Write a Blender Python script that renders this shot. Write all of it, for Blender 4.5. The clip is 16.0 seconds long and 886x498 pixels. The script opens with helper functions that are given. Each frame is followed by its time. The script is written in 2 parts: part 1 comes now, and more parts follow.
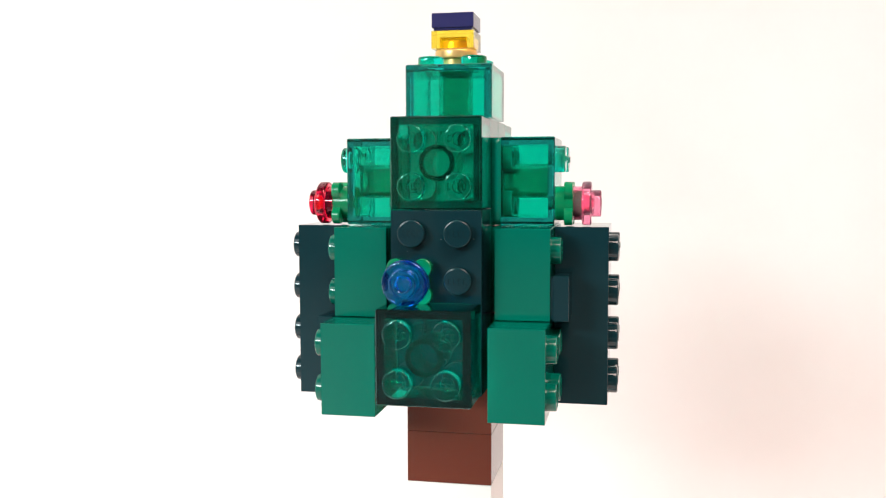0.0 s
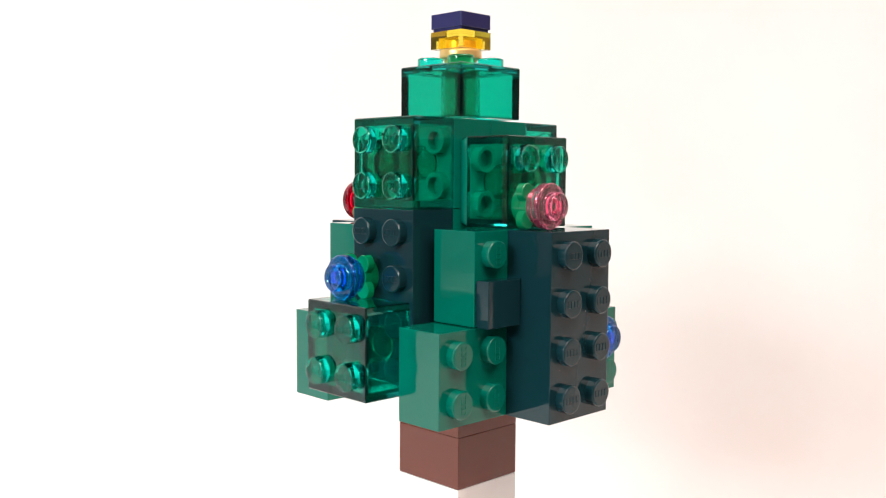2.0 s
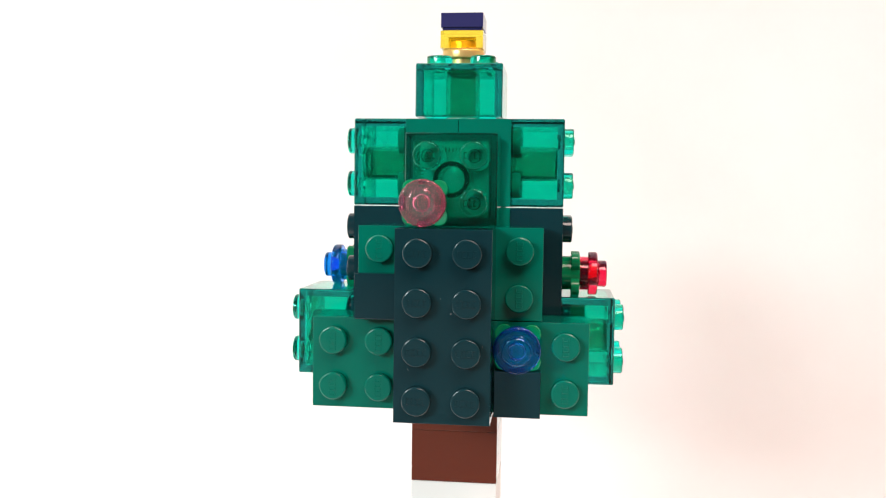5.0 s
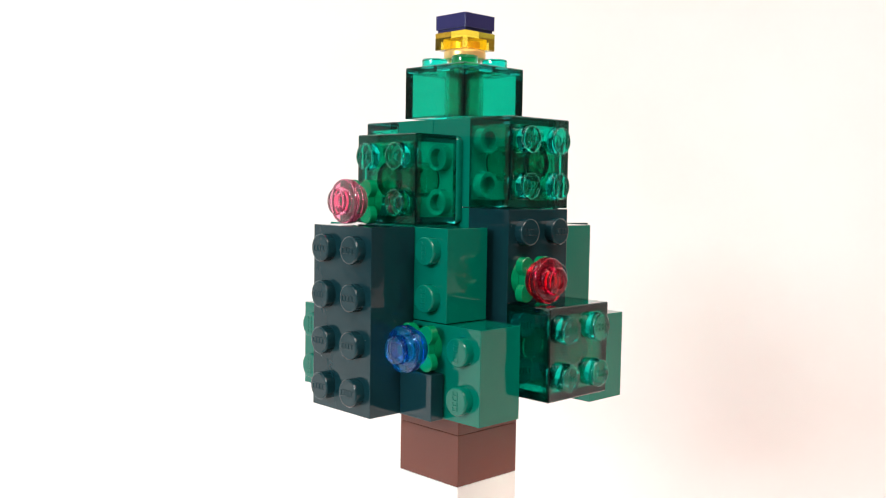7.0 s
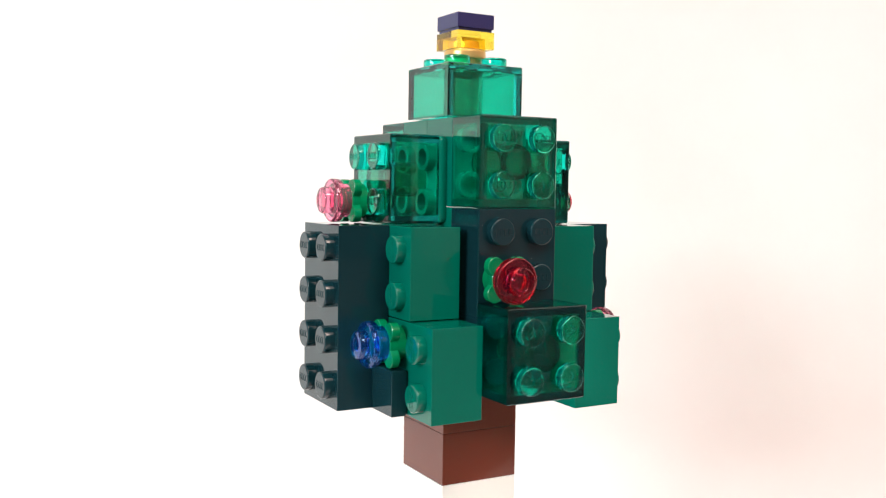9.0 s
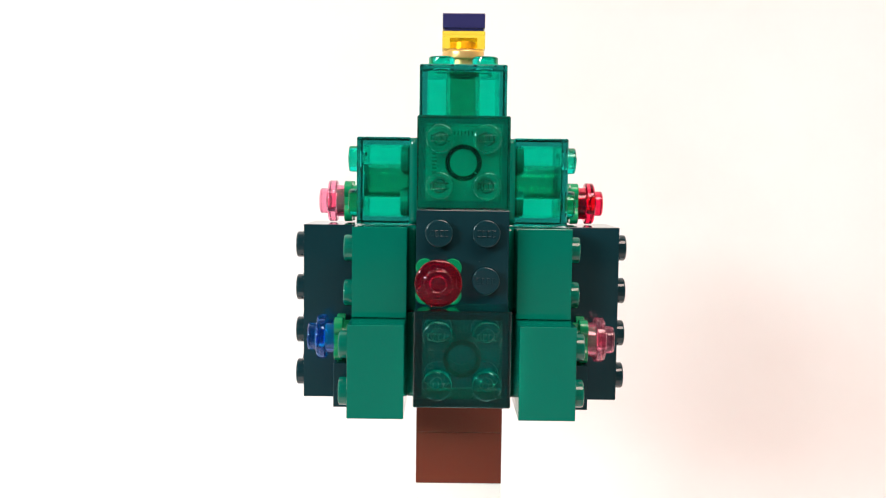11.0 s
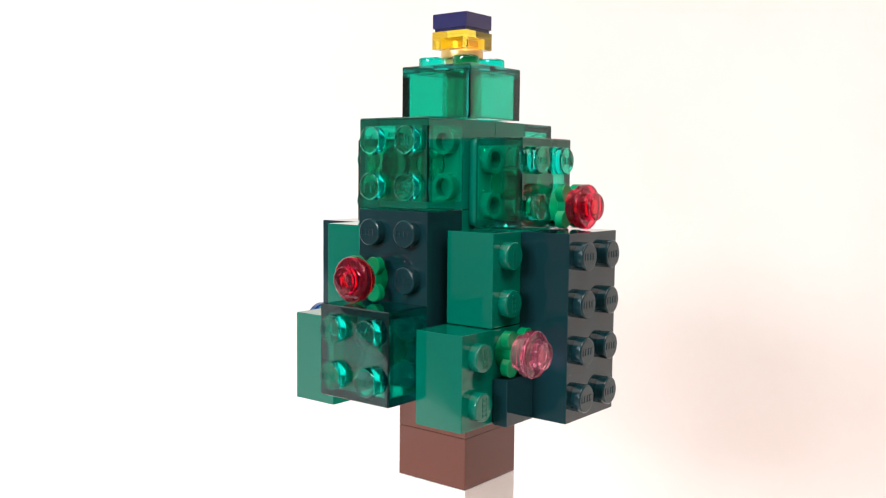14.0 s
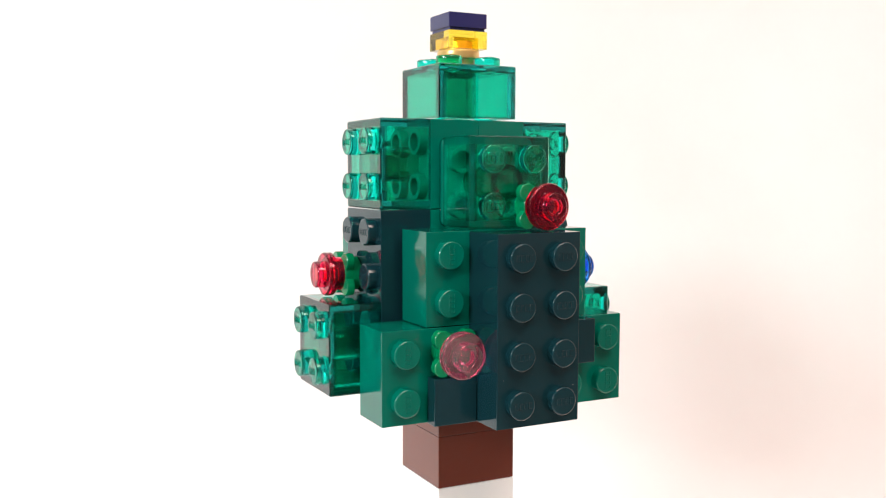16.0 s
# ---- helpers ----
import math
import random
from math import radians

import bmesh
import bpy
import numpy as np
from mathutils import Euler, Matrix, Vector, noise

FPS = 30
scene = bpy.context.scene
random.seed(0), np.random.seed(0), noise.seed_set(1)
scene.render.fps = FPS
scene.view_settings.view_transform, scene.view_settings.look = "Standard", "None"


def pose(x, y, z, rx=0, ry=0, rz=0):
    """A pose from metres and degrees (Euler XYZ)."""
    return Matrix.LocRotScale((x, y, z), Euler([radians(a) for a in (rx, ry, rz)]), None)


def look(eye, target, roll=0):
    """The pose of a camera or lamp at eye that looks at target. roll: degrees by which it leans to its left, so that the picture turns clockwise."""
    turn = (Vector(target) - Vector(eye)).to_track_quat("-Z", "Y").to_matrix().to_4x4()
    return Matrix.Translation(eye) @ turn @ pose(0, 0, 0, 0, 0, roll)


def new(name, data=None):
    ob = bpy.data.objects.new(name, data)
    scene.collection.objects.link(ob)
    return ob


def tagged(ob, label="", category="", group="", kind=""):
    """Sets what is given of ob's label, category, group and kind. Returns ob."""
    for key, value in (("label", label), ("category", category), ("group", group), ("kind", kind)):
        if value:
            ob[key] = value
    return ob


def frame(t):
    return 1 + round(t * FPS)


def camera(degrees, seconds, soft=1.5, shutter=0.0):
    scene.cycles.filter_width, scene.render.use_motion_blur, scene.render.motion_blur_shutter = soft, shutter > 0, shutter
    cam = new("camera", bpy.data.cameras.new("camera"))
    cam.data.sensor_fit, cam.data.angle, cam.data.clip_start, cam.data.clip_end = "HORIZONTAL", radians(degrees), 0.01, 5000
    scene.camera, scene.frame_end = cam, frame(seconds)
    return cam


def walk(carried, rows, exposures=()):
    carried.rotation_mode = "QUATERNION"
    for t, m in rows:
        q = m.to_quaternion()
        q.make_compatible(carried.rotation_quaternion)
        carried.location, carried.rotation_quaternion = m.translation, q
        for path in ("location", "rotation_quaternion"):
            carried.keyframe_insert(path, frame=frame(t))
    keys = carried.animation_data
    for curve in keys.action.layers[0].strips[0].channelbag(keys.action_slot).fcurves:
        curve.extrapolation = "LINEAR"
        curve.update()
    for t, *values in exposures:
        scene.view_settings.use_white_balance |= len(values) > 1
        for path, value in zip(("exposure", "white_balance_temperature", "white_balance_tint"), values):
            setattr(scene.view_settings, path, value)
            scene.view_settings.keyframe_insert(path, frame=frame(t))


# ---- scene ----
MM = 0.001
FOV = 50.50
cam = camera(FOV, 16.0, soft=1.15)
CAM = pose(0.0, -0.17944, 0.05640, 85.754, 0, 0.978) @ pose(0, 0, 0, 0, 0, 0.363)
walk(cam, [(0.0, CAM), (16.0, CAM)])

# the tree turns on its pedestal and sways a little: seconds, degrees of turn, two degrees of sway, millimetres across, up and nearer
TURN = [
    (0.0, 10.61, 0.22, -0.14, -0.03, 0.05, 0.65),
    (0.5, 21.54, 0.10, 0.22, 0.13, -0.11, 1.10),
    (1.0, 30.89, 0.13, 0.35, 0.16, -0.09, 1.23),
    (1.5, 37.22, 0.27, 0.37, 0.19, -0.04, 1.35),
    (2.0, 44.48, 0.40, 0.26, 0.08, 0.04, 1.33),
    (2.5, 52.12, 0.26, -0.15, -0.13, -0.08, 1.30),
    (3.0, 56.61, 0.26, -0.03, -0.03, -0.15, 1.50),
    (3.5, 66.88, 0.05, 0.23, 0.15, -0.10, 1.70),
    (4.0, 77.97, -0.18, 0.21, 0.18, 0.15, 1.34),
    (4.2, 81.58, -0.20, 0.21, 0.17, 0.20, 1.20),
    (6.4, 122.00, -0.18, 0.37, 0.31, 0.13, 0.15),
    (6.7, 128.14, -0.21, 0.30, 0.22, 0.14, 0.26),
    (7.0, 135.20, -0.24, 0.23, 0.14, 0.12, 0.50),
    (7.2, 137.88, -0.25, 0.17, 0.08, 0.14, 0.44),
    (7.4, 140.10, -0.26, 0.09, 0.02, 0.14, 0.38),
    (7.8, 144.80, -0.26, -0.06, -0.09, 0.12, 0.26),
    (8.0, 145.89, -0.26, -0.08, -0.09, 0.14, 0.20),
    (8.5, 148.91, -0.29, 0.05, 0.06, 0.15, 0.25),
    (9.0, 149.82, -0.30, 0.16, 0.18, 0.18, 0.30),
    (9.2, 150.10, -0.30, 0.16, 0.18, 0.18, 0.30),
    (11.3, 184.23, -0.10, -0.14, 0.06, -0.02, 0.60),
    (11.5, 186.75, -0.06, -0.17, -0.01, 0.01, 0.60),
    (11.8, 189.01, 0.02, -0.20, -0.13, -0.04, 0.72),
    (12.0, 191.48, 0.05, -0.22, -0.18, -0.05, 0.80),
    (12.2, 194.42, 0.06, -0.22, -0.19, -0.07, 0.88),
    (12.5, 196.54, 0.09, -0.20, -0.16, -0.08, 1.00),
    (12.7, 199.53, 0.12, -0.19, -0.13, -0.08, 1.14),
    (13.0, 203.86, 0.19, -0.22, -0.10, -0.08, 1.34),
    (13.3, 209.18, 0.23, -0.30, -0.12, -0.07, 1.55),
    (13.6, 211.10, 0.26, -0.24, -0.16, -0.05, 1.41),
    (14.0, 217.72, 0.25, -0.06, -0.10, -0.05, 1.23),
    (14.2, 220.06, 0.21, -0.04, -0.07, -0.04, 1.14),
    (14.5, 224.24, 0.10, -0.09, -0.08, -0.01, 1.00),
    (15.0, 230.27, -0.02, -0.19, -0.21, 0.06, 0.95),
    (15.5, 236.86, -0.04, -0.23, -0.23, 0.06, 0.90),
    (16.0, 242.07, 0.01, -0.40, -0.18, -0.02, 0.85),
]
LEAN = pose(0.00001, -0.00008, 0, -0.024, 0, 0) @ pose(0, 0, 0, 0, -0.396, 0)

# ---- light ----
scene.view_settings.exposure = 0.0
world = bpy.data.worlds.new("room_air")
scene.world = world
world.use_nodes = True
world.node_tree.nodes["Background"].inputs["Color"].default_value = (1.0, 0.9, 0.82, 1)
world.node_tree.nodes["Background"].inputs["Strength"].default_value = 0.05


def area_lamp(name, eye, target, size, power, colour):
    data = bpy.data.lights.new(name, "AREA")
    data.shape, data.size, data.size_y, data.energy, data.color = "RECTANGLE", size[0], size[1], power, colour
    ob = new(name, data)
    ob.matrix_world = look(eye, target)
    return ob


# warm lamp on the ceiling, a small lamp to the left behind the camera, and a dim unseen fill added at the left
area_lamp("ceiling_light", (0.45, -0.85, 1.5), (0.1, -0.1, 0), (1.3, 1.0), 48.5, (1.0, 0.77, 0.69))
area_lamp("lamp_light", (-0.77, -0.87, 0.39), (0, 0, 0.04), (0.5, 0.14), 9.2, (0.8, 0.98, 1.0))
area_lamp("side_fill_light", (-1.12, -0.72, 0.72), (0, -0.1, 0.1), (0.9, 0.8), 7.5, (0.9, 0.97, 1.0))


# ---- materials ----
def material(name, colour, rough, metal=0.0, glass=0.0, ior=1.5, grain=0.0, scale=900.0, vary=0.0, coat=0.0):
    mat = bpy.data.materials.new(name)
    mat.use_nodes = True
    nodes, links = mat.node_tree.nodes, mat.node_tree.links
    bsdf = nodes["Principled BSDF"]
    bsdf.inputs["Base Color"].default_value = (*colour, 1)
    bsdf.inputs["Roughness"].default_value = rough
    bsdf.inputs["Metallic"].default_value = metal
    bsdf.inputs["IOR"].default_value = ior
    bsdf.inputs["Transmission Weight"].default_value = glass
    bsdf.inputs["Coat Weight"].default_value = coat
    coords = nodes.new("ShaderNodeTexCoord")
    if vary:
        cloud = nodes.new("ShaderNodeTexNoise")
        cloud.inputs["Scale"].default_value = scale * 0.08
        cloud.inputs["Detail"].default_value = 4
        links.new(coords.outputs["Object"], cloud.inputs["Vector"])
        ramp = nodes.new("ShaderNodeMapRange")
        ramp.inputs["To Min"].default_value = max(rough - vary, 0.01)
        ramp.inputs["To Max"].default_value = rough + vary
        links.new(cloud.outputs["Fac"], ramp.inputs["Value"])
        links.new(ramp.outputs["Result"], bsdf.inputs["Roughness"])
    if grain:
        fine = nodes.new("ShaderNodeTexNoise")
        fine.inputs["Scale"].default_value = scale
        fine.inputs["Detail"].default_value = 3
        links.new(coords.outputs["Object"], fine.inputs["Vector"])
        bump = nodes.new("ShaderNodeBump")
        bump.inputs["Strength"].default_value = grain
        bump.inputs["Distance"].default_value = 0.0001
        links.new(fine.outputs["Fac"], bump.inputs["Height"])
        links.new(bump.outputs["Normal"], bsdf.inputs["Normal"])
    return mat


GREEN = material("green_plastic", (0.0, 0.138, 0.094), 0.07, grain=0.25, scale=200, vary=0.04)
DARK = material("dark_green_plastic", (0.005, 0.029, 0.037), 0.05, grain=0.25, scale=200, vary=0.03)
BROWN = material("brown_plastic", (0.165, 0.036, 0.021), 0.07, grain=0.25, scale=200, vary=0.05)
LEAF = material("leaf_green_plastic", (0.0, 0.2, 0.075), 0.16, grain=0.03, scale=500, vary=0.05)
NAVY = material("navy_plastic", (0.03, 0.03, 0.115), 0.09, grain=0.03, scale=300, vary=0.04)
GOLD = material("gold_plastic", (0.75, 0.48, 0.17), 0.3, metal=0.45, grain=0.05, scale=700, vary=0.06)
CLEAR_GREEN = material("clear_green_plastic", (0.002, 0.72, 0.57), 0.01, glass=0.995, ior=1.5)
CLEAR_TUBE = material("clear_green_thin_plastic", (0.02, 0.68, 0.56), 0.01, glass=1.0, ior=1.5)
# same clear plastic, tinted darker to put shade into edges and tube rims
CLEAR_EDGE = material("clear_green_shaded_edge", (0.004, 0.2, 0.17), 0.01, glass=0.99, ior=1.5)
CLEAR_RED = material("clear_red_plastic", (0.85, 0.012, 0.07), 0.012, glass=0.97, ior=1.5)
CLEAR_PINK = material("clear_pink_plastic", (0.98, 0.3, 0.46), 0.012, glass=0.95, ior=1.5)
CLEAR_BLUE = material("clear_blue_plastic", (0.002, 0.25, 0.88), 0.012, glass=0.975, ior=1.5)
CLEAR_YELLOW = material("clear_yellow_plastic", (0.98, 0.75, 0.07), 0.015, glass=1.0, ior=1.5)
PAPER = material("white_card", (0.82, 0.815, 0.81), 0.85, grain=0.05, scale=300, vary=0.05)
def blotches(mat, one, two, scale):
    """Faint uneven tone on a plain sheet."""
    nodes, links = mat.node_tree.nodes, mat.node_tree.links
    coords, cloud, mix = nodes.new("ShaderNodeTexCoord"), nodes.new("ShaderNodeTexNoise"), nodes.new("ShaderNodeValToRGB")
    cloud.inputs["Scale"].default_value, cloud.inputs["Detail"].default_value = scale, 5
    mix.color_ramp.elements[0].position, mix.color_ramp.elements[1].position = 0.35, 0.7
    mix.color_ramp.elements[0].color, mix.color_ramp.elements[1].color = (*one, 1), (*two, 1)
    links.new(coords.outputs["Object"], cloud.inputs["Vector"])
    links.new(cloud.outputs["Fac"], mix.inputs["Fac"])
    links.new(mix.outputs["Color"], nodes["Principled BSDF"].inputs["Base Color"])


blotches(PAPER, (0.83, 0.825, 0.82), (0.79, 0.77, 0.755), 14.0)
WHITE = material("white_plastic", (0.97, 0.92, 0.89), 0.4, grain=0.04, scale=500, vary=0.06)
DUST = material("dust_fluff", (0.5, 0.48, 0.46), 0.9, grain=0.2, scale=900, vary=0.05)
# unseen floor, a neutral grey that keeps red out of the bricks' reflections
FLOOR_TONE = material("grey_floor_tone", (0.1, 0.1, 0.095), 0.45, grain=0.2, scale=200, vary=0.1)
# tones for unseen wall sections, chosen for the sheen they give the bricks
SHADE = material("dark_reflection_tone", (0.045, 0.045, 0.045), 0.7, grain=0.2, scale=120, vary=0.1)
ROSE = material("pink_reflection_tone", (0.36, 0.24, 0.225), 0.7, grain=0.2, scale=120, vary=0.1)
GREY = material("grey_reflection_tone", (0.1, 0.1, 0.09), 0.7, grain=0.2, scale=120, vary=0.1)
CREAM = material("cream_reflection_tone", (0.32, 0.27, 0.23), 0.7, grain=0.2, scale=120, vary=0.1)
PAINT = material("cream_wall_paint", (0.24, 0.19, 0.165), 0.7, grain=0.2, scale=120, vary=0.1)


# ---- mesh helpers ----
def finish(bm, name, faces=None, scale=MM):
    """A mesh of the bmesh (or of the faces with that material index), crisp at its edges and smooth on its curves."""
    for f in bm.faces:
        f.smooth = True
    for e in bm.edges:
        e.smooth = len(e.link_faces) != 2 or e.calc_face_angle(0) < 0.32
    copy = bm.copy()
    if faces is not None:
        bmesh.ops.delete(copy, geom=[f for f in copy.faces if f.material_index != faces], context="FACES")
    for f in copy.faces:
        f.material_index = 0
    bmesh.ops.scale(copy, vec=(scale, scale, scale), verts=copy.verts)
    mesh = bpy.data.meshes.new(name)
    copy.to_mesh(mesh)
    copy.free()
    return mesh


def part(name, mesh, mat, parent, m=None, label=""):
    """One mesh object under a thing or a part, at the pose m in its parent's space."""
    if not mesh.materials:
        mesh.materials.append(mat)
    elif mesh.materials[0] != mat:
        mesh = mesh.copy()
        mesh.materials.clear()
        mesh.materials.append(mat)
    ob = new(name, mesh)
    ob.visible_shadow = not mat.name.startswith("clear")
    ob.parent = parent
    if m is not None:
        ob.matrix_basis = m
    return tagged(ob, label)


def box(bm, x0, y0, z0, x1, y1, z1, bevel=0.0, index=0):
    made = bmesh.ops.create_cube(bm, size=1)["verts"]
    for v in made:
        v.co = Vector(((x0 + x1) / 2 + v.co.x * (x1 - x0), (y0 + y1) / 2 + v.co.y * (y1 - y0), (z0 + z1) / 2 + v.co.z * (z1 - z0)))
    faces = list({f for v in made for f in v.link_faces})
    if bevel:
        edges = list({e for f in faces for e in f.edges})
        out = bmesh.ops.bevel(bm, geom=edges, offset=bevel, segments=2, profile=0.5, affect="EDGES")
        faces = [f for f in faces if f.is_valid] + out["faces"]
    for f in faces:
        f.material_index = index


def ring_points(r, z, n=32, cx=0.0, cy=0.0):
    return [(cx + r * math.cos(2 * math.pi * k / n), cy + r * math.sin(2 * math.pi * k / n), z) for k in range(n)]


def lathe(bm, profile, n=32, cx=0.0, cy=0.0, index=0):
    """A turned solid: profile of (radius, height) from the axis at the base round to the axis at the top; radius 0 closes it."""
    rings = []
    for r, z in profile:
        if r == 0:
            rings.append([bm.verts.new((cx, cy, z))])
        else:
            rings.append([bm.verts.new(p) for p in ring_points(r, z, n, cx, cy)])
    pairs = list(zip(rings, rings[1:]))
    if profile[0][0] and profile[-1][0]:
        pairs.append((rings[-1], rings[0]))
    for a, b in pairs:
        for k in range(n):
            j = (k + 1) % n
            corner = [a[k % len(a)], a[j % len(a)], b[j % len(b)], b[k % len(b)]]
            keep = []
            for v in corner:
                if v not in keep:
                    keep.append(v)
            bm.faces.new(keep).material_index = index


def marks(bm, z, turn, index=0):
    """The raised maker's mark on a stud: four plain bracket shapes of thin strokes."""
    for k in range(4):
        a = -1.62 + k * 0.86
        for x0, y0, x1, y1 in ((a, -0.58, a + 0.19, 0.58), (a, -0.58, a + 0.64, -0.39), (a, 0.39, a + 0.64, 0.58)):
            if turn:
                x0, y0, x1, y1 = -y1, x0, -y0, x1
            box(bm, x0, y0, z - 0.1, x1, y1, z + 0.09, 0.06, index)


def hollow_stud_mesh():
    """A stud with a round hole, as on the bricks of the core."""
    bm = bmesh.new()
    lathe(bm, [(0, -0.3), (2.4, -0.3), (2.4, 1.62), (2.32, 1.7), (1.6, 1.7), (1.6, 0.06), (0, 0.06)], 32)
    bmesh.ops.recalc_face_normals(bm, faces=bm.faces)
    return finish(bm, "stud")


STUDS = {}
# the rounded rim of a stud, and a flat ring within it
RIM = [(2.4 - 0.3 * (1 - math.cos(a)), 1.7 - 0.3 * (1 - math.sin(a))) for a in (k * math.pi / 12 for k in range(7))] + [(2.0, 1.7)]


def stud_mesh(turn):
    """A solid stud that stands 1.7 high on a brick's face, with its mark."""
    if turn not in STUDS:
        bm = bmesh.new()
        lathe(bm, [(0, -0.3), (2.4, -0.3), *RIM, (0, 1.7)], 40)
        bmesh.ops.recalc_face_normals(bm, faces=bm.faces)
        marks(bm, 1.7, turn)
        STUDS[turn] = finish(bm, "stud")
    return STUDS[turn]


BODIES = {}


def solid_brick(name, nu, nv, height, mat, parent, m, label="", studs=True, turn=0):
    """An opaque brick, studs along its own z, nu by nv studs."""
    key = (nu, nv, height, mat.name)
    if key not in BODIES:
        bm = bmesh.new()
        box(bm, -4 * nu + 0.08, -4 * nv + 0.08, 0.05, 4 * nu - 0.08, 4 * nv - 0.08, height, 0.09)
        BODIES[key] = finish(bm, name)
    body = part(name, BODIES[key], mat, parent, m, label)
    if studs:
        for i in range(nu):
            for j in range(nv):
                key = ("stud", turn, mat.name)
                if key not in BODIES:
                    BODIES[key] = hollow_stud_mesh() if turn == 2 else stud_mesh(turn).copy()
                part("stud", BODIES[key], mat, body, pose((8 * i + 4 - 4 * nu) * MM, (8 * j + 4 - 4 * nv) * MM, height * MM))
    return body


def rect_ray(a, x0, y0, x1, y1, cx, cy):
    dx, dy = math.cos(a), math.sin(a)
    s = min(((x1 if dx > 0 else x0) - cx) / dx if abs(dx) > 1e-9 else 1e9, ((y1 if dy > 0 else y0) - cy) / dy if abs(dy) > 1e-9 else 1e9)
    return cx + dx * s, cy + dy * s


def cell(bm, x0, y0, x1, y1, cx, cy, z, steps, n=32, index=1):
    """A rectangle at height z with a round boss or hollow at (cx, cy): steps of (radius, height), closed at the end."""
    start = []
    for k in range(n):
        x, y = rect_ray(2 * math.pi * k / n, x0, y0, x1, y1, cx, cy)
        start.append(bm.verts.new((x, y, z)))
    corners = [bm.verts.new(c) for c in ((x1, y1, z), (x0, y1, z), (x0, y0, z), (x1, y0, z))]
    angle = [math.atan2(c.co.y - cy, c.co.x - cx) % (2 * math.pi) for c in corners]
    rings = [[bm.verts.new(p) for p in ring_points(r, h, n, cx, cy)] for r, h in steps]
    for k in range(n):
        j = (k + 1) % n
        a0, a1 = 2 * math.pi * k / n, 2 * math.pi * (k + 1) / n
        extra = [c for c, a in zip(corners, angle) if a0 + 1e-4 < a < a1 - 1e-4]
        bm.faces.new([start[k], *extra, start[j], rings[0][j], rings[0][k]])
    for a, b in zip(rings, rings[1:]):
        for k in range(n):
            j = (k + 1) % n
            bm.faces.new([a[k], a[j], b[j], b[k]]).material_index = index
    bm.faces.new(rings[-1]).material_index = index
    for c in corners:
        if not c.link_faces:
            bm.verts.remove(c)


def clear_meshes():
    """The see-through 2 x 2 brick: a thin-walled shell, open below, with hollow studs. Index 0 skin, 1 studs, 2 thick edges."""
    bm = bmesh.new()
    o, w, h, t = 7.92, 6.5, 9.6, 8.4
    p, q = o - 0.2, h - 0.2

    def quad(points, index):
        bm.faces.new([bm.verts.new(p) for p in points]).material_index = index

    for sx in (0, 1):
        for sy in (0, 1):
            cx, cy = 8 * sx - 4, 8 * sy - 4
            x0, x1 = (-w, 0) if sx == 0 else (0, w)
            y0, y1 = (-w, 0) if sy == 0 else (0, w)
            cell(bm, x0, y0, x1, y1, cx, cy, h, [(2.4, h), (2.4, h + 1.58), (2.36, h + 1.67), (2.28, h + 1.7)])
            cell(bm, x0, y0, x1, y1, cx, cy, t, [(1.2, t), (1.15, t + 0.5), (1.0, t + 0.6)], index=0)
    ways = [(1, 0), (0, 1), (-1, 0), (0, -1)]
    for k in range(4):
        (nx, ny), (ux, uy) = ways[k], ways[(k + 1) % 4]

        def at_side(d, a, z):
            return (nx * d + ux * a, ny * d + uy * a, z)

        quad([at_side(w, -w, h), at_side(p, -p, h), at_side(p, p, h), at_side(w, w, h)], 2)
        quad([at_side(w, -w, 0), at_side(o, -p, 0), at_side(o, p, 0), at_side(w, w, 0)], 2)
        quad([at_side(w, -w, 0), at_side(w, w, 0), at_side(w, w, t), at_side(w, -w, t)], 0)
        quad([at_side(o, -w, 0.35), at_side(o, w, 0.35), at_side(o, w, t), at_side(o, -w, t)], 0)
        quad([at_side(o, -p, 0), at_side(o, p, 0), at_side(o, w, 0.35), at_side(o, -w, 0.35)], 2)
        quad([at_side(o, -p, q), at_side(o, p, q), at_side(o, w, t), at_side(o, -w, t)], 2)
        for e in (-1, 1):
            quad([at_side(o, e * p, 0), at_side(o, e * p, q), at_side(o, e * w, t), at_side(o, e * w, 0.35)], 2)
        # chamfers along the top and down the corner
        quad([at_side(p, -p, h), at_side(p, p, h), at_side(o, p, q), at_side(o, -p, q)], 2)
        quad([at_side(o, p, 0), at_side(p, o, 0), at_side(p, o, q), at_side(o, p, q)], 2)
        quad([at_side(o, p, q), at_side(p, o, q), at_side(p, p, h)], 2)
        quad([at_side(o, p, 0), at_side(p, o, 0), at_side(w, w, 0)], 2)
    bmesh.ops.remove_doubles(bm, verts=bm.verts, dist=0.001)
    return bm


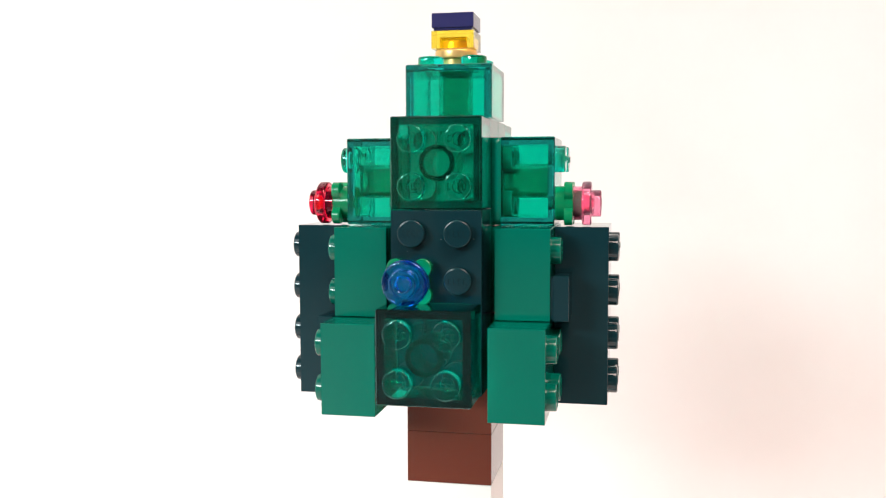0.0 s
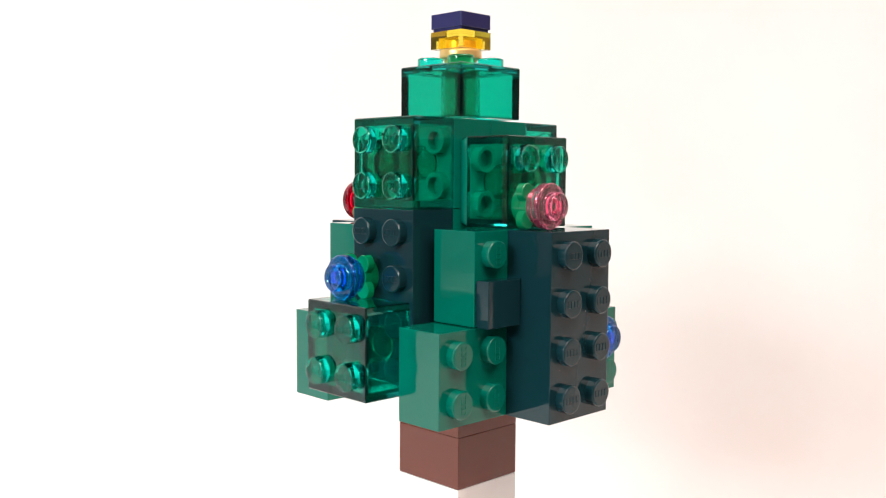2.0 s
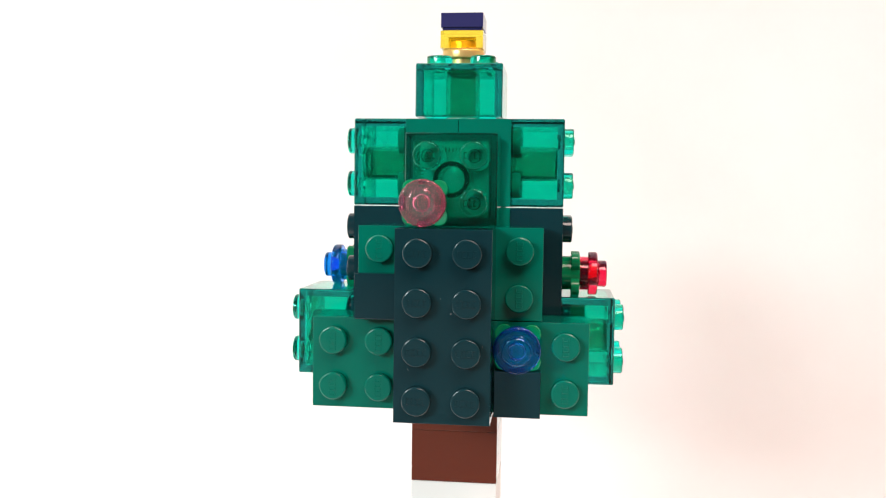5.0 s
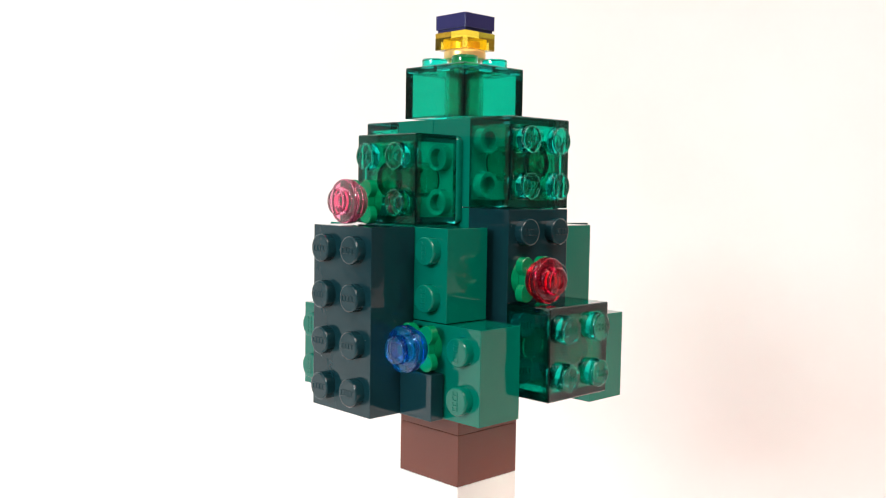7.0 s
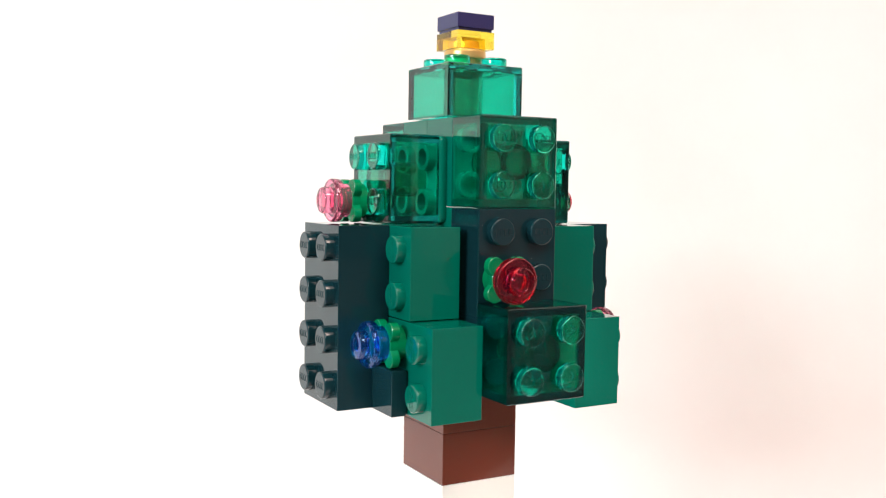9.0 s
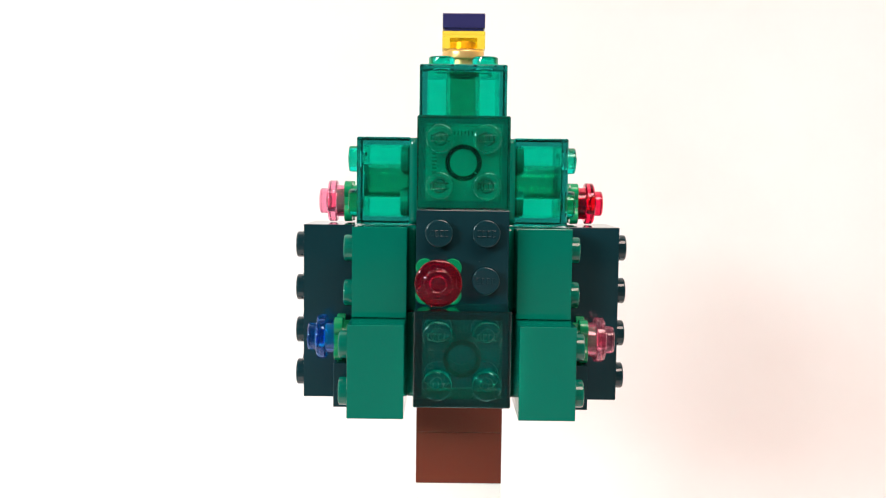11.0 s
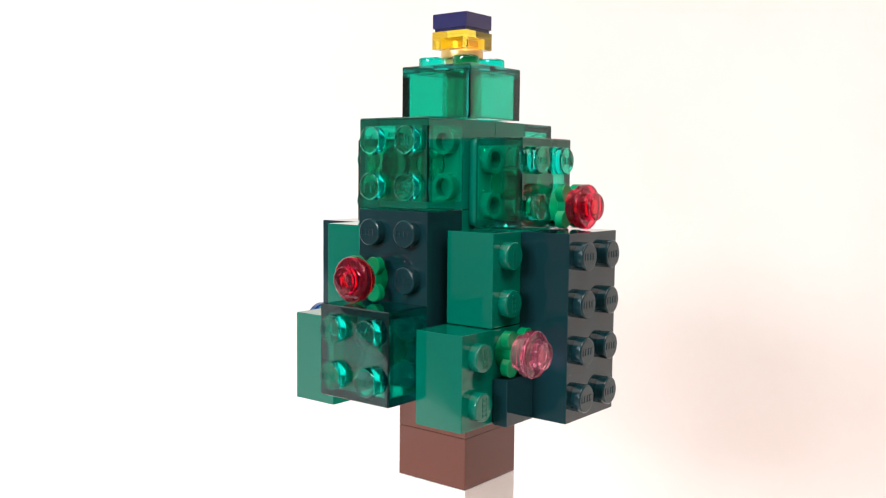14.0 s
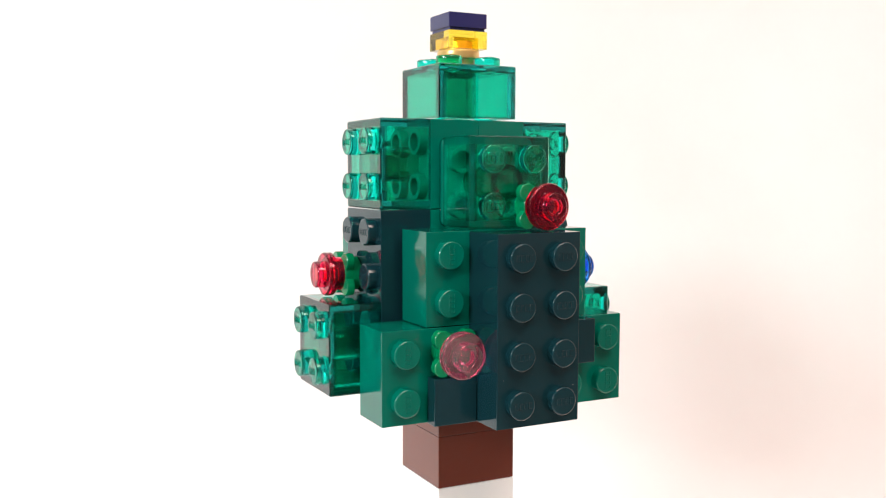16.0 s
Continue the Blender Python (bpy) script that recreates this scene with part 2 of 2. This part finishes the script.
def clear_shell():
    bm = clear_meshes()
    # outward on every sheet: walls out, cavity in
    for f in bm.faces:
        c, n = f.calc_center_median(), f.normal
        f.normal_update()
        n = f.normal
        if f.material_index == 1:
            axis = Vector((math.copysign(4, c.x), math.copysign(4, c.y), c.z))
            want = (c - axis) if abs(n.z) < 0.5 else Vector((0, 0, 1))
        elif abs(n.z) > 0.9:
            want = Vector((0, 0, 1 if c.z > 9.59 else -1))
        elif max(abs(c.x), abs(c.y)) > 7.5:
            want = Vector((c.x, c.y, 2 * max(c.z - 8.5, 0)))
        elif c.z > 8.41:
            want = Vector((math.copysign(4, c.x) - c.x, math.copysign(4, c.y) - c.y, 0))
        else:
            want = Vector((-c.x, -c.y, 0))
        if n.dot(want) < 0:
            f.normal_flip()
    body, edge = finish(bm, "clear_brick", 0), finish(bm, "thick_edge", 2)
    bm.free()
    one = bmesh.new()
    lathe(one, [(2.4, 0), *RIM, (0, 1.7)], 40)
    bmesh.ops.recalc_face_normals(one, faces=one.faces)
    for f in one.faces:
        f.normal_update()
        c = f.calc_center_median()
        if f.normal.dot(Vector((c.x, c.y, 2.0 if c.z > 1.69 else 0))) < 0:
            f.normal_flip()
    marks(one, 1.75, 0)
    caps = finish(one, "clear_stud")
    one.free()
    tube = bmesh.new()
    lathe(tube, [(2.42, 0.1), (3.2, 0.1), (3.2, 7.9), (2.42, 7.9)], 32)
    bmesh.ops.recalc_face_normals(tube, faces=tube.faces)
    rim = bmesh.new()
    lathe(rim, [(2.3, 7.95), (3.1, 7.95), (3.1, 8.36), (2.3, 8.36)], 32)
    bmesh.ops.recalc_face_normals(rim, faces=rim.faces)
    small = bmesh.new()
    for k in range(6):
        box(small, -1.7 + k * 0.6, 4.6, 8.27, -1.45 + k * 0.6, 5.4, 8.42)
        box(small, -5.4, -1.7 + k * 0.6, 8.27, -4.6, -1.45 + k * 0.6, 8.42)
    return body, caps, finish(tube, "clear_tube"), edge, finish(small, "mould_mark"), finish(rim, "tube_rim")


CLEAR = clear_shell()


def clear_brick(parent, m, label):
    body = part("clear_brick", CLEAR[0], CLEAR_GREEN, parent, m, label)
    for x in (-4, 4):
        for y in (-4, 4):
            part("stud", CLEAR[1], CLEAR_GREEN, body, pose(x * MM, y * MM, 9.6 * MM))
    part("tube", CLEAR[2], CLEAR_TUBE, body)
    # added ring and edges carry the darker tint in place of shade
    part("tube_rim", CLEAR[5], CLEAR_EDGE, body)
    part("mould_mark", CLEAR[4], CLEAR_TUBE, body)
    part("thick_edge", CLEAR[3], CLEAR_EDGE, body, None, "thick clear green edge, its shade put into the tint")
    return body


def flower_mesh():
    """A one-stud flower plate: a round foot and a sheet with four petals on the diagonals."""
    bm = bmesh.new()
    lathe(bm, [(0, 0.05), (3.1, 0.05), (3.1, 1.7), (0, 1.7)], 32)
    outline = []
    for k in range(96):
        a = 2 * math.pi * k / 96
        d = Vector((math.cos(a), math.sin(a)))
        best = 3.05
        for q in range(4):
            c = Vector((3.3 * math.cos(math.pi / 4 + q * math.pi / 2), 3.3 * math.sin(math.pi / 4 + q * math.pi / 2)))
            along = d.dot(c)
            off = c.length_squared - along * along
            if along > 0 and off < 1.55 ** 2:
                best = max(best, along + math.sqrt(1.55 ** 2 - off))
        outline.append(d * best)
    lathe(bm, [(0, 3.0), (2.36, 3.0), (2.36, 4.8), (2.28, 4.86), (0, 4.86)], 32)
    rings = [[bm.verts.new((p.x * s, p.y * s, z)) for p in outline] for s, z in ((0.97, 1.62), (1.0, 1.75), (1.0, 3.02), (0.97, 3.15))]
    for a, b in zip(rings, rings[1:]):
        for k in range(96):
            j = (k + 1) % 96
            bm.faces.new([a[k], a[j], b[j], b[k]])
    bm.faces.new(rings[0][::-1]), bm.faces.new(rings[-1])
    bmesh.ops.recalc_face_normals(bm, faces=bm.faces)
    return finish(bm, "flower_plate")


def round_mesh():
    """A one-stud round plate: narrow hollow foot, wide collar and stud, all one skin."""
    bm = bmesh.new()
    def rounded(r, z, soft, start, end, steps=5):
        """An arc of a rounded rim, its outermost corner at (r, z)."""
        up = 1 if soft > 0 else -1
        return [(r - abs(soft) + abs(soft) * math.cos(a), z - soft + up * abs(soft) * math.sin(a))
                for a in (math.radians(start + (end - start) * k / steps) for k in range(steps + 1))]

    lathe(bm, [(0, 3.75), (1.2, 3.6), (1.45, 3.3), (1.5, 1.95), (2.42, 1.9), (2.42, 0.04), (3.05, 0.04), (3.05, 1.5), *rounded(3.95, 1.5, -0.3, 90, 0),
               *rounded(3.95, 3.2, 0.4, 0, 90), (2.52, 3.2), (2.44, 3.24), (2.4, 3.32), *rounded(2.4, 4.9, 0.35, 0, 90), (1.35, 4.9), (1.25, 4.84), (0, 4.8)], 48)
    bmesh.ops.recalc_face_normals(bm, faces=bm.faces)
    return finish(bm, "bauble")


FLOWER, ROUND = flower_mesh(), round_mesh()
ROUNDS = {}


def bauble(parent, m, mat, colour):
    part("flower_plate", FLOWER, LEAF, parent, m, "bright green plastic flower plate with four petals")
    if mat.name not in ROUNDS:
        ROUNDS[mat.name] = ROUND.copy()
    part("bauble", ROUNDS[mat.name], mat, parent, m @ pose(0, 0, 3.2 * MM), "see-through " + colour + " plastic round bauble")


def tile_mesh():
    bm = bmesh.new()
    box(bm, -3.92, -3.92, 0.5, 3.92, 3.92, 3.2, 0.12)
    box(bm, -3.6, -3.6, 0.03, 3.6, 3.6, 0.7)
    return finish(bm, "tile")


TILE = tile_mesh()

# ---- the place ----
BASE = -0.0768


def sweep():
    """White card that lies under the tree and bends up behind it."""
    bm = bmesh.new()
    path = [(-0.12, BASE), (0.0, BASE), (0.065, BASE)]
    for k in range(1, 17):
        a = k / 16 * math.pi / 2
        path.append((0.065 + 0.035 * math.sin(a), BASE + 0.035 - 0.035 * math.cos(a)))
    path += [(0.1, 0.5), (0.1, 1.5)]
    rows = []
    for y, z in path:
        rows.append([bm.verts.new((x, y, z)) for x in (-1.2, 1.2)])
    for a, b in zip(rows, rows[1:]):
        bm.faces.new([a[0], a[1], b[1], b[0]])
    for f in bm.faces:
        f.smooth = True
    mesh = bpy.data.meshes.new("backdrop")
    bm.to_mesh(mesh)
    mesh.materials.append(PAPER)
    ob = new("backdrop", mesh)
    thick = ob.modifiers.new("thickness", "SOLIDIFY")
    thick.thickness, thick.offset = 0.001, -1
    tagged(ob, "seamless white card sheet under and behind the tree", "backdrop", kind="structure")


sweep()


def wall(name, x0, y0, z0, x1, y1, z1, label, category, mat=PAINT):
    bm = bmesh.new()
    box(bm, x0, y0, z0, x1, y1, z1)
    mesh = finish(bm, name, scale=1.0)
    mesh.materials.append(mat)
    tagged(new(name, mesh), label, category, kind="structure")


wall("wall_west", -1.32, -1.5, -0.1, -1.22, 0.23, 1.6, "plain cream painted wall beside the table", "wall")
# east and south walls, split into unseen sections that shape the bricks' reflections
wall("wall_east", 1.22, -0.547, -0.1, 1.32, 0.23, 1.6, "unseen wall section beside the table, toned grey-green for brick reflections", "wall", GREY)
wall("wall_south_east", 1.22, -1.5, -0.1, 1.32, -0.803, 1.6, "unseen wall section beside the table, darkened for brick reflections", "wall", SHADE)
wall("reflector_east", 1.22, -0.8, -0.1, 1.32, -0.55, 1.6, "added unseen wall strip that gives the bricks a pink sheen", "wall", ROSE)
wall("reflector_south_west", -1.32, -1.6, -0.1, -0.62, -1.503, 1.6, "added unseen wall section that gives the bricks a cream sheen", "wall", CREAM)
wall("wall_south", -0.618, -1.6, -0.1, 1.32, -1.503, 1.6, "unseen wall section facing the tree, darkened for brick reflections", "wall", SHADE)
wall("wall_north", -1.22, 0.13, -0.1, 1.22, 0.23, 1.6, "plain cream painted wall behind the white card", "wall")
wall("ceiling", -1.32, -1.6, 1.603, 1.32, 0.23, 1.7, "plain cream painted ceiling over the table", "ceiling")
wall("floor", -1.22, -1.5, -0.15, 1.22, 0.125, BASE - 0.0015, "unseen grey surface under the white card, toned for brick reflections", "floor", FLOOR_TONE)

# ---- the tree of bricks ----
tree = new("brick_tree")
tagged(tree, "small Christmas tree of green and brown plastic toy bricks", "toy tree")

FACES = {
    "front": Matrix(((1, 0, 0, 0), (0, 0, -1, 0), (0, 1, 0, 0), (0, 0, 0, 1))),
    "right": Matrix(((0, 0, 1, 0), (1, 0, 0, 0), (0, 1, 0, 0), (0, 0, 0, 1))),
    "back": Matrix(((-1, 0, 0, 0), (0, 0, 1, 0), (0, 1, 0, 0), (0, 0, 0, 1))),
    "left": Matrix(((0, 0, -1, 0), (-1, 0, 0, 0), (0, 1, 0, 0), (0, 0, 0, 1))),
    "up": Matrix.Identity(4),
}


def at(side, u, v, w, turn=0):
    """A pose in the tree's space: u across, v up and w outward on one of its sides, in millimetres."""
    return FACES[side] @ pose(u * MM, v * MM, w * MM, 0, 0, turn)


# pedestal
pedestal = new("brick_pedestal")
tagged(pedestal, "stack of white plastic toy bricks under the brown trunk", "pedestal")
for k in range(8):
    solid_brick("white_brick", 2, 2, 9.6, WHITE, pedestal, at("up", 0, 0, -9.6 * (k + 1)), studs=False)
# trunk
for z in (0, 9.6):
    solid_brick("trunk_brick", 2, 2, 9.6, BROWN, tree, at("up", 0, 0, z), "reddish brown plastic toy brick of the trunk")
def plate_mesh():
    """A thin two by two plate with rounded corners."""
    bm = bmesh.new()
    outline = []
    for q, (cx, cy) in enumerate(((6.7, 6.7), (-6.7, 6.7), (-6.7, -6.7), (6.7, -6.7))):
        for k in range(7):
            a = math.pi / 2 * (q + k / 6)
            outline.append((cx + 1.2 * math.cos(a), cy + 1.2 * math.sin(a)))
    low = [bm.verts.new((x, y, 0.0)) for x, y in outline]
    high = [bm.verts.new((x, y, 1.6)) for x, y in outline]
    for k in range(len(low)):
        j = (k + 1) % len(low)
        bm.faces.new([low[k], low[j], high[j], high[k]])
    bm.faces.new(low[::-1]), bm.faces.new(high)
    return finish(bm, "core_plate")


PLATE, HOLLOW = plate_mesh(), hollow_stud_mesh()


def core_plate(parent, m):
    body = part("core_plate", PLATE, GREEN, parent, m, "thin green plastic plate of the core")
    for x in (-4, 4):
        for y in (-4, 4):
            part("stud", HOLLOW, GREEN, body, pose(x * MM, y * MM, 1.6 * MM))


# core: bricks laid back to back, and thin plates on the two other sides
for v in (27.2, 43.2, 59.2):
    for side in ("front", "back"):
        solid_brick("core_brick", 2, 2, 9.6, GREEN, tree, at(side, 0, v, 0), "green plastic toy brick of the core", turn=2)
for side in ("right", "left"):
    for v in (24, 40, 56):
        core_plate(tree, at(side, 0, v, 8.0))
# crown
clear_brick(tree, at("up", 0, 0, 67.5), "see-through green plastic toy brick at the top")
for side in ("front", "back"):
    clear_brick(tree, at(side, 0, 59.2, 9.6), "see-through green plastic toy brick")
    solid_brick("dark_brick", 2, 4, 9.6, DARK, tree, at(side, 0, 35.2, 9.6), "upright dark green plastic toy brick", turn=0)
    gap = 0.8 if side == "front" else 0.0
    clear_brick(tree, at(side, 0, 27.2 + gap * 0.4, 19.2 + gap), "see-through green plastic toy brick on a dark one")
for side in ("right", "left"):
    clear_brick(tree, at(side, 0, 56, 9.6), "see-through green plastic toy brick")
    solid_brick("green_brick", 4, 2, 9.6, GREEN, tree, at(side, 0, 40, 9.6), "green plastic toy brick, four studs wide", turn=1)
    solid_brick("green_brick", 6, 2, 9.6, GREEN, tree, at(side, 0, 24, 9.6), "green plastic toy brick, six studs wide", turn=1)
    solid_brick("dark_brick", 2, 4, 9.6, DARK, tree, at(side, 0, 32, 19.2), "upright dark green plastic toy brick", turn=0)
# tiles
for side, u, v in (("right", -12, 36), ("right", 12, 20), ("left", -12, 20), ("left", 12, 28)):
    part("tile", TILE, DARK, tree, at(side, u, v, 19.2), "small square dark green plastic tile")
# baubles
bauble(tree, at("front", -4, 39.2, 19.2), CLEAR_BLUE, "blue")
bauble(tree, at("back", -4, 39.2, 19.2), CLEAR_RED, "red")
bauble(tree, at("right", -4, 52, 19.2), CLEAR_PINK, "pink")
bauble(tree, at("right", 12, 28, 19.2), CLEAR_BLUE, "blue")
bauble(tree, at("left", 4, 52, 19.2), CLEAR_RED, "red")
bauble(tree, at("left", -12, 28, 19.2), CLEAR_PINK, "pink")
# topper
part("gold_round_plate", ROUND, GOLD, tree, at("up", 0, 0, 77.15), "gold plastic round plate between the studs")


def yellow_mesh():
    """A clear one-stud plate, hollow below."""
    bm = bmesh.new()
    o, w, h, t = 3.94, 2.55, 3.18, 2.1
    for r, z in ((o, h), (w, t)):
        corner = [(-r, -r), (r, -r), (r, r), (-r, r)]
        for (ax, ay), (bx, by) in zip(corner, corner[1:] + corner[:1]):
            bm.faces.new([bm.verts.new(p) for p in ((ax, ay, 0.03), (bx, by, 0.03), (bx, by, z), (ax, ay, z))])
        bm.faces.new([bm.verts.new((x, y, z)) for x, y in corner])
    corner = [(-1, -1), (1, -1), (1, 1), (-1, 1)]
    for (ax, ay), (bx, by) in zip(corner, corner[1:] + corner[:1]):
        bm.faces.new([bm.verts.new(p) for p in ((ax * o, ay * o, 0.03), (bx * o, by * o, 0.03), (bx * w, by * w, 0.03), (ax * w, ay * w, 0.03))])
    bmesh.ops.remove_doubles(bm, verts=bm.verts, dist=0.001)
    bmesh.ops.recalc_face_normals(bm, faces=bm.faces)
    return finish(bm, "yellow_plate")


part("yellow_plate", yellow_mesh(), CLEAR_YELLOW, tree, at("up", 0, 0, 80.4), "see-through yellow square plastic plate")
part("navy_tile", TILE, NAVY, tree, at("up", 0, 0, 83.65), "dark blue square plastic tile on top")


def dust_mesh(count):
    """Specks of dust on the outward faces of the upright bricks."""
    rng = random.Random(7)
    bm = bmesh.new()
    for _ in range(count):
        side = FACES[rng.choice(["front", "back", "right", "left"])]
        flank = side in (FACES["right"], FACES["left"])
        u, v = rng.uniform(-7.4, 7.4), rng.uniform(18 if flank else 40, 46 if flank else 50)
        r = rng.uniform(0.03, 0.075)
        spot = side @ Vector((u, v, (28.8 if flank else 19.2) + r * 0.4))
        made = bmesh.ops.create_icosphere(bm, subdivisions=1, radius=r)["verts"]
        stretch = rng.uniform(1.0, 2.2)
        for p in made:
            p.co = Vector((p.co.x, p.co.y, p.co.z * stretch)) + spot
    return finish(bm, "dust")


tagged(part("dust", dust_mesh(22), DUST, tree, None, "fine pale dust specks on the bricks"), kind="stuff")


# ---- what moves ----
def motions():
    rows = []
    for t, turn, sway_x, sway_y, across, up, near in TURN:
        sway = pose(across * MM, -near * MM, up * MM, sway_x, 0, 0) @ pose(0, 0, 0, 0, sway_y, 0)
        rows.append((t, sway @ pose(0, 0, 0, 0, 0, -turn) @ LEAN))
    walk(tree, rows)
    walk(pedestal, rows)


motions()
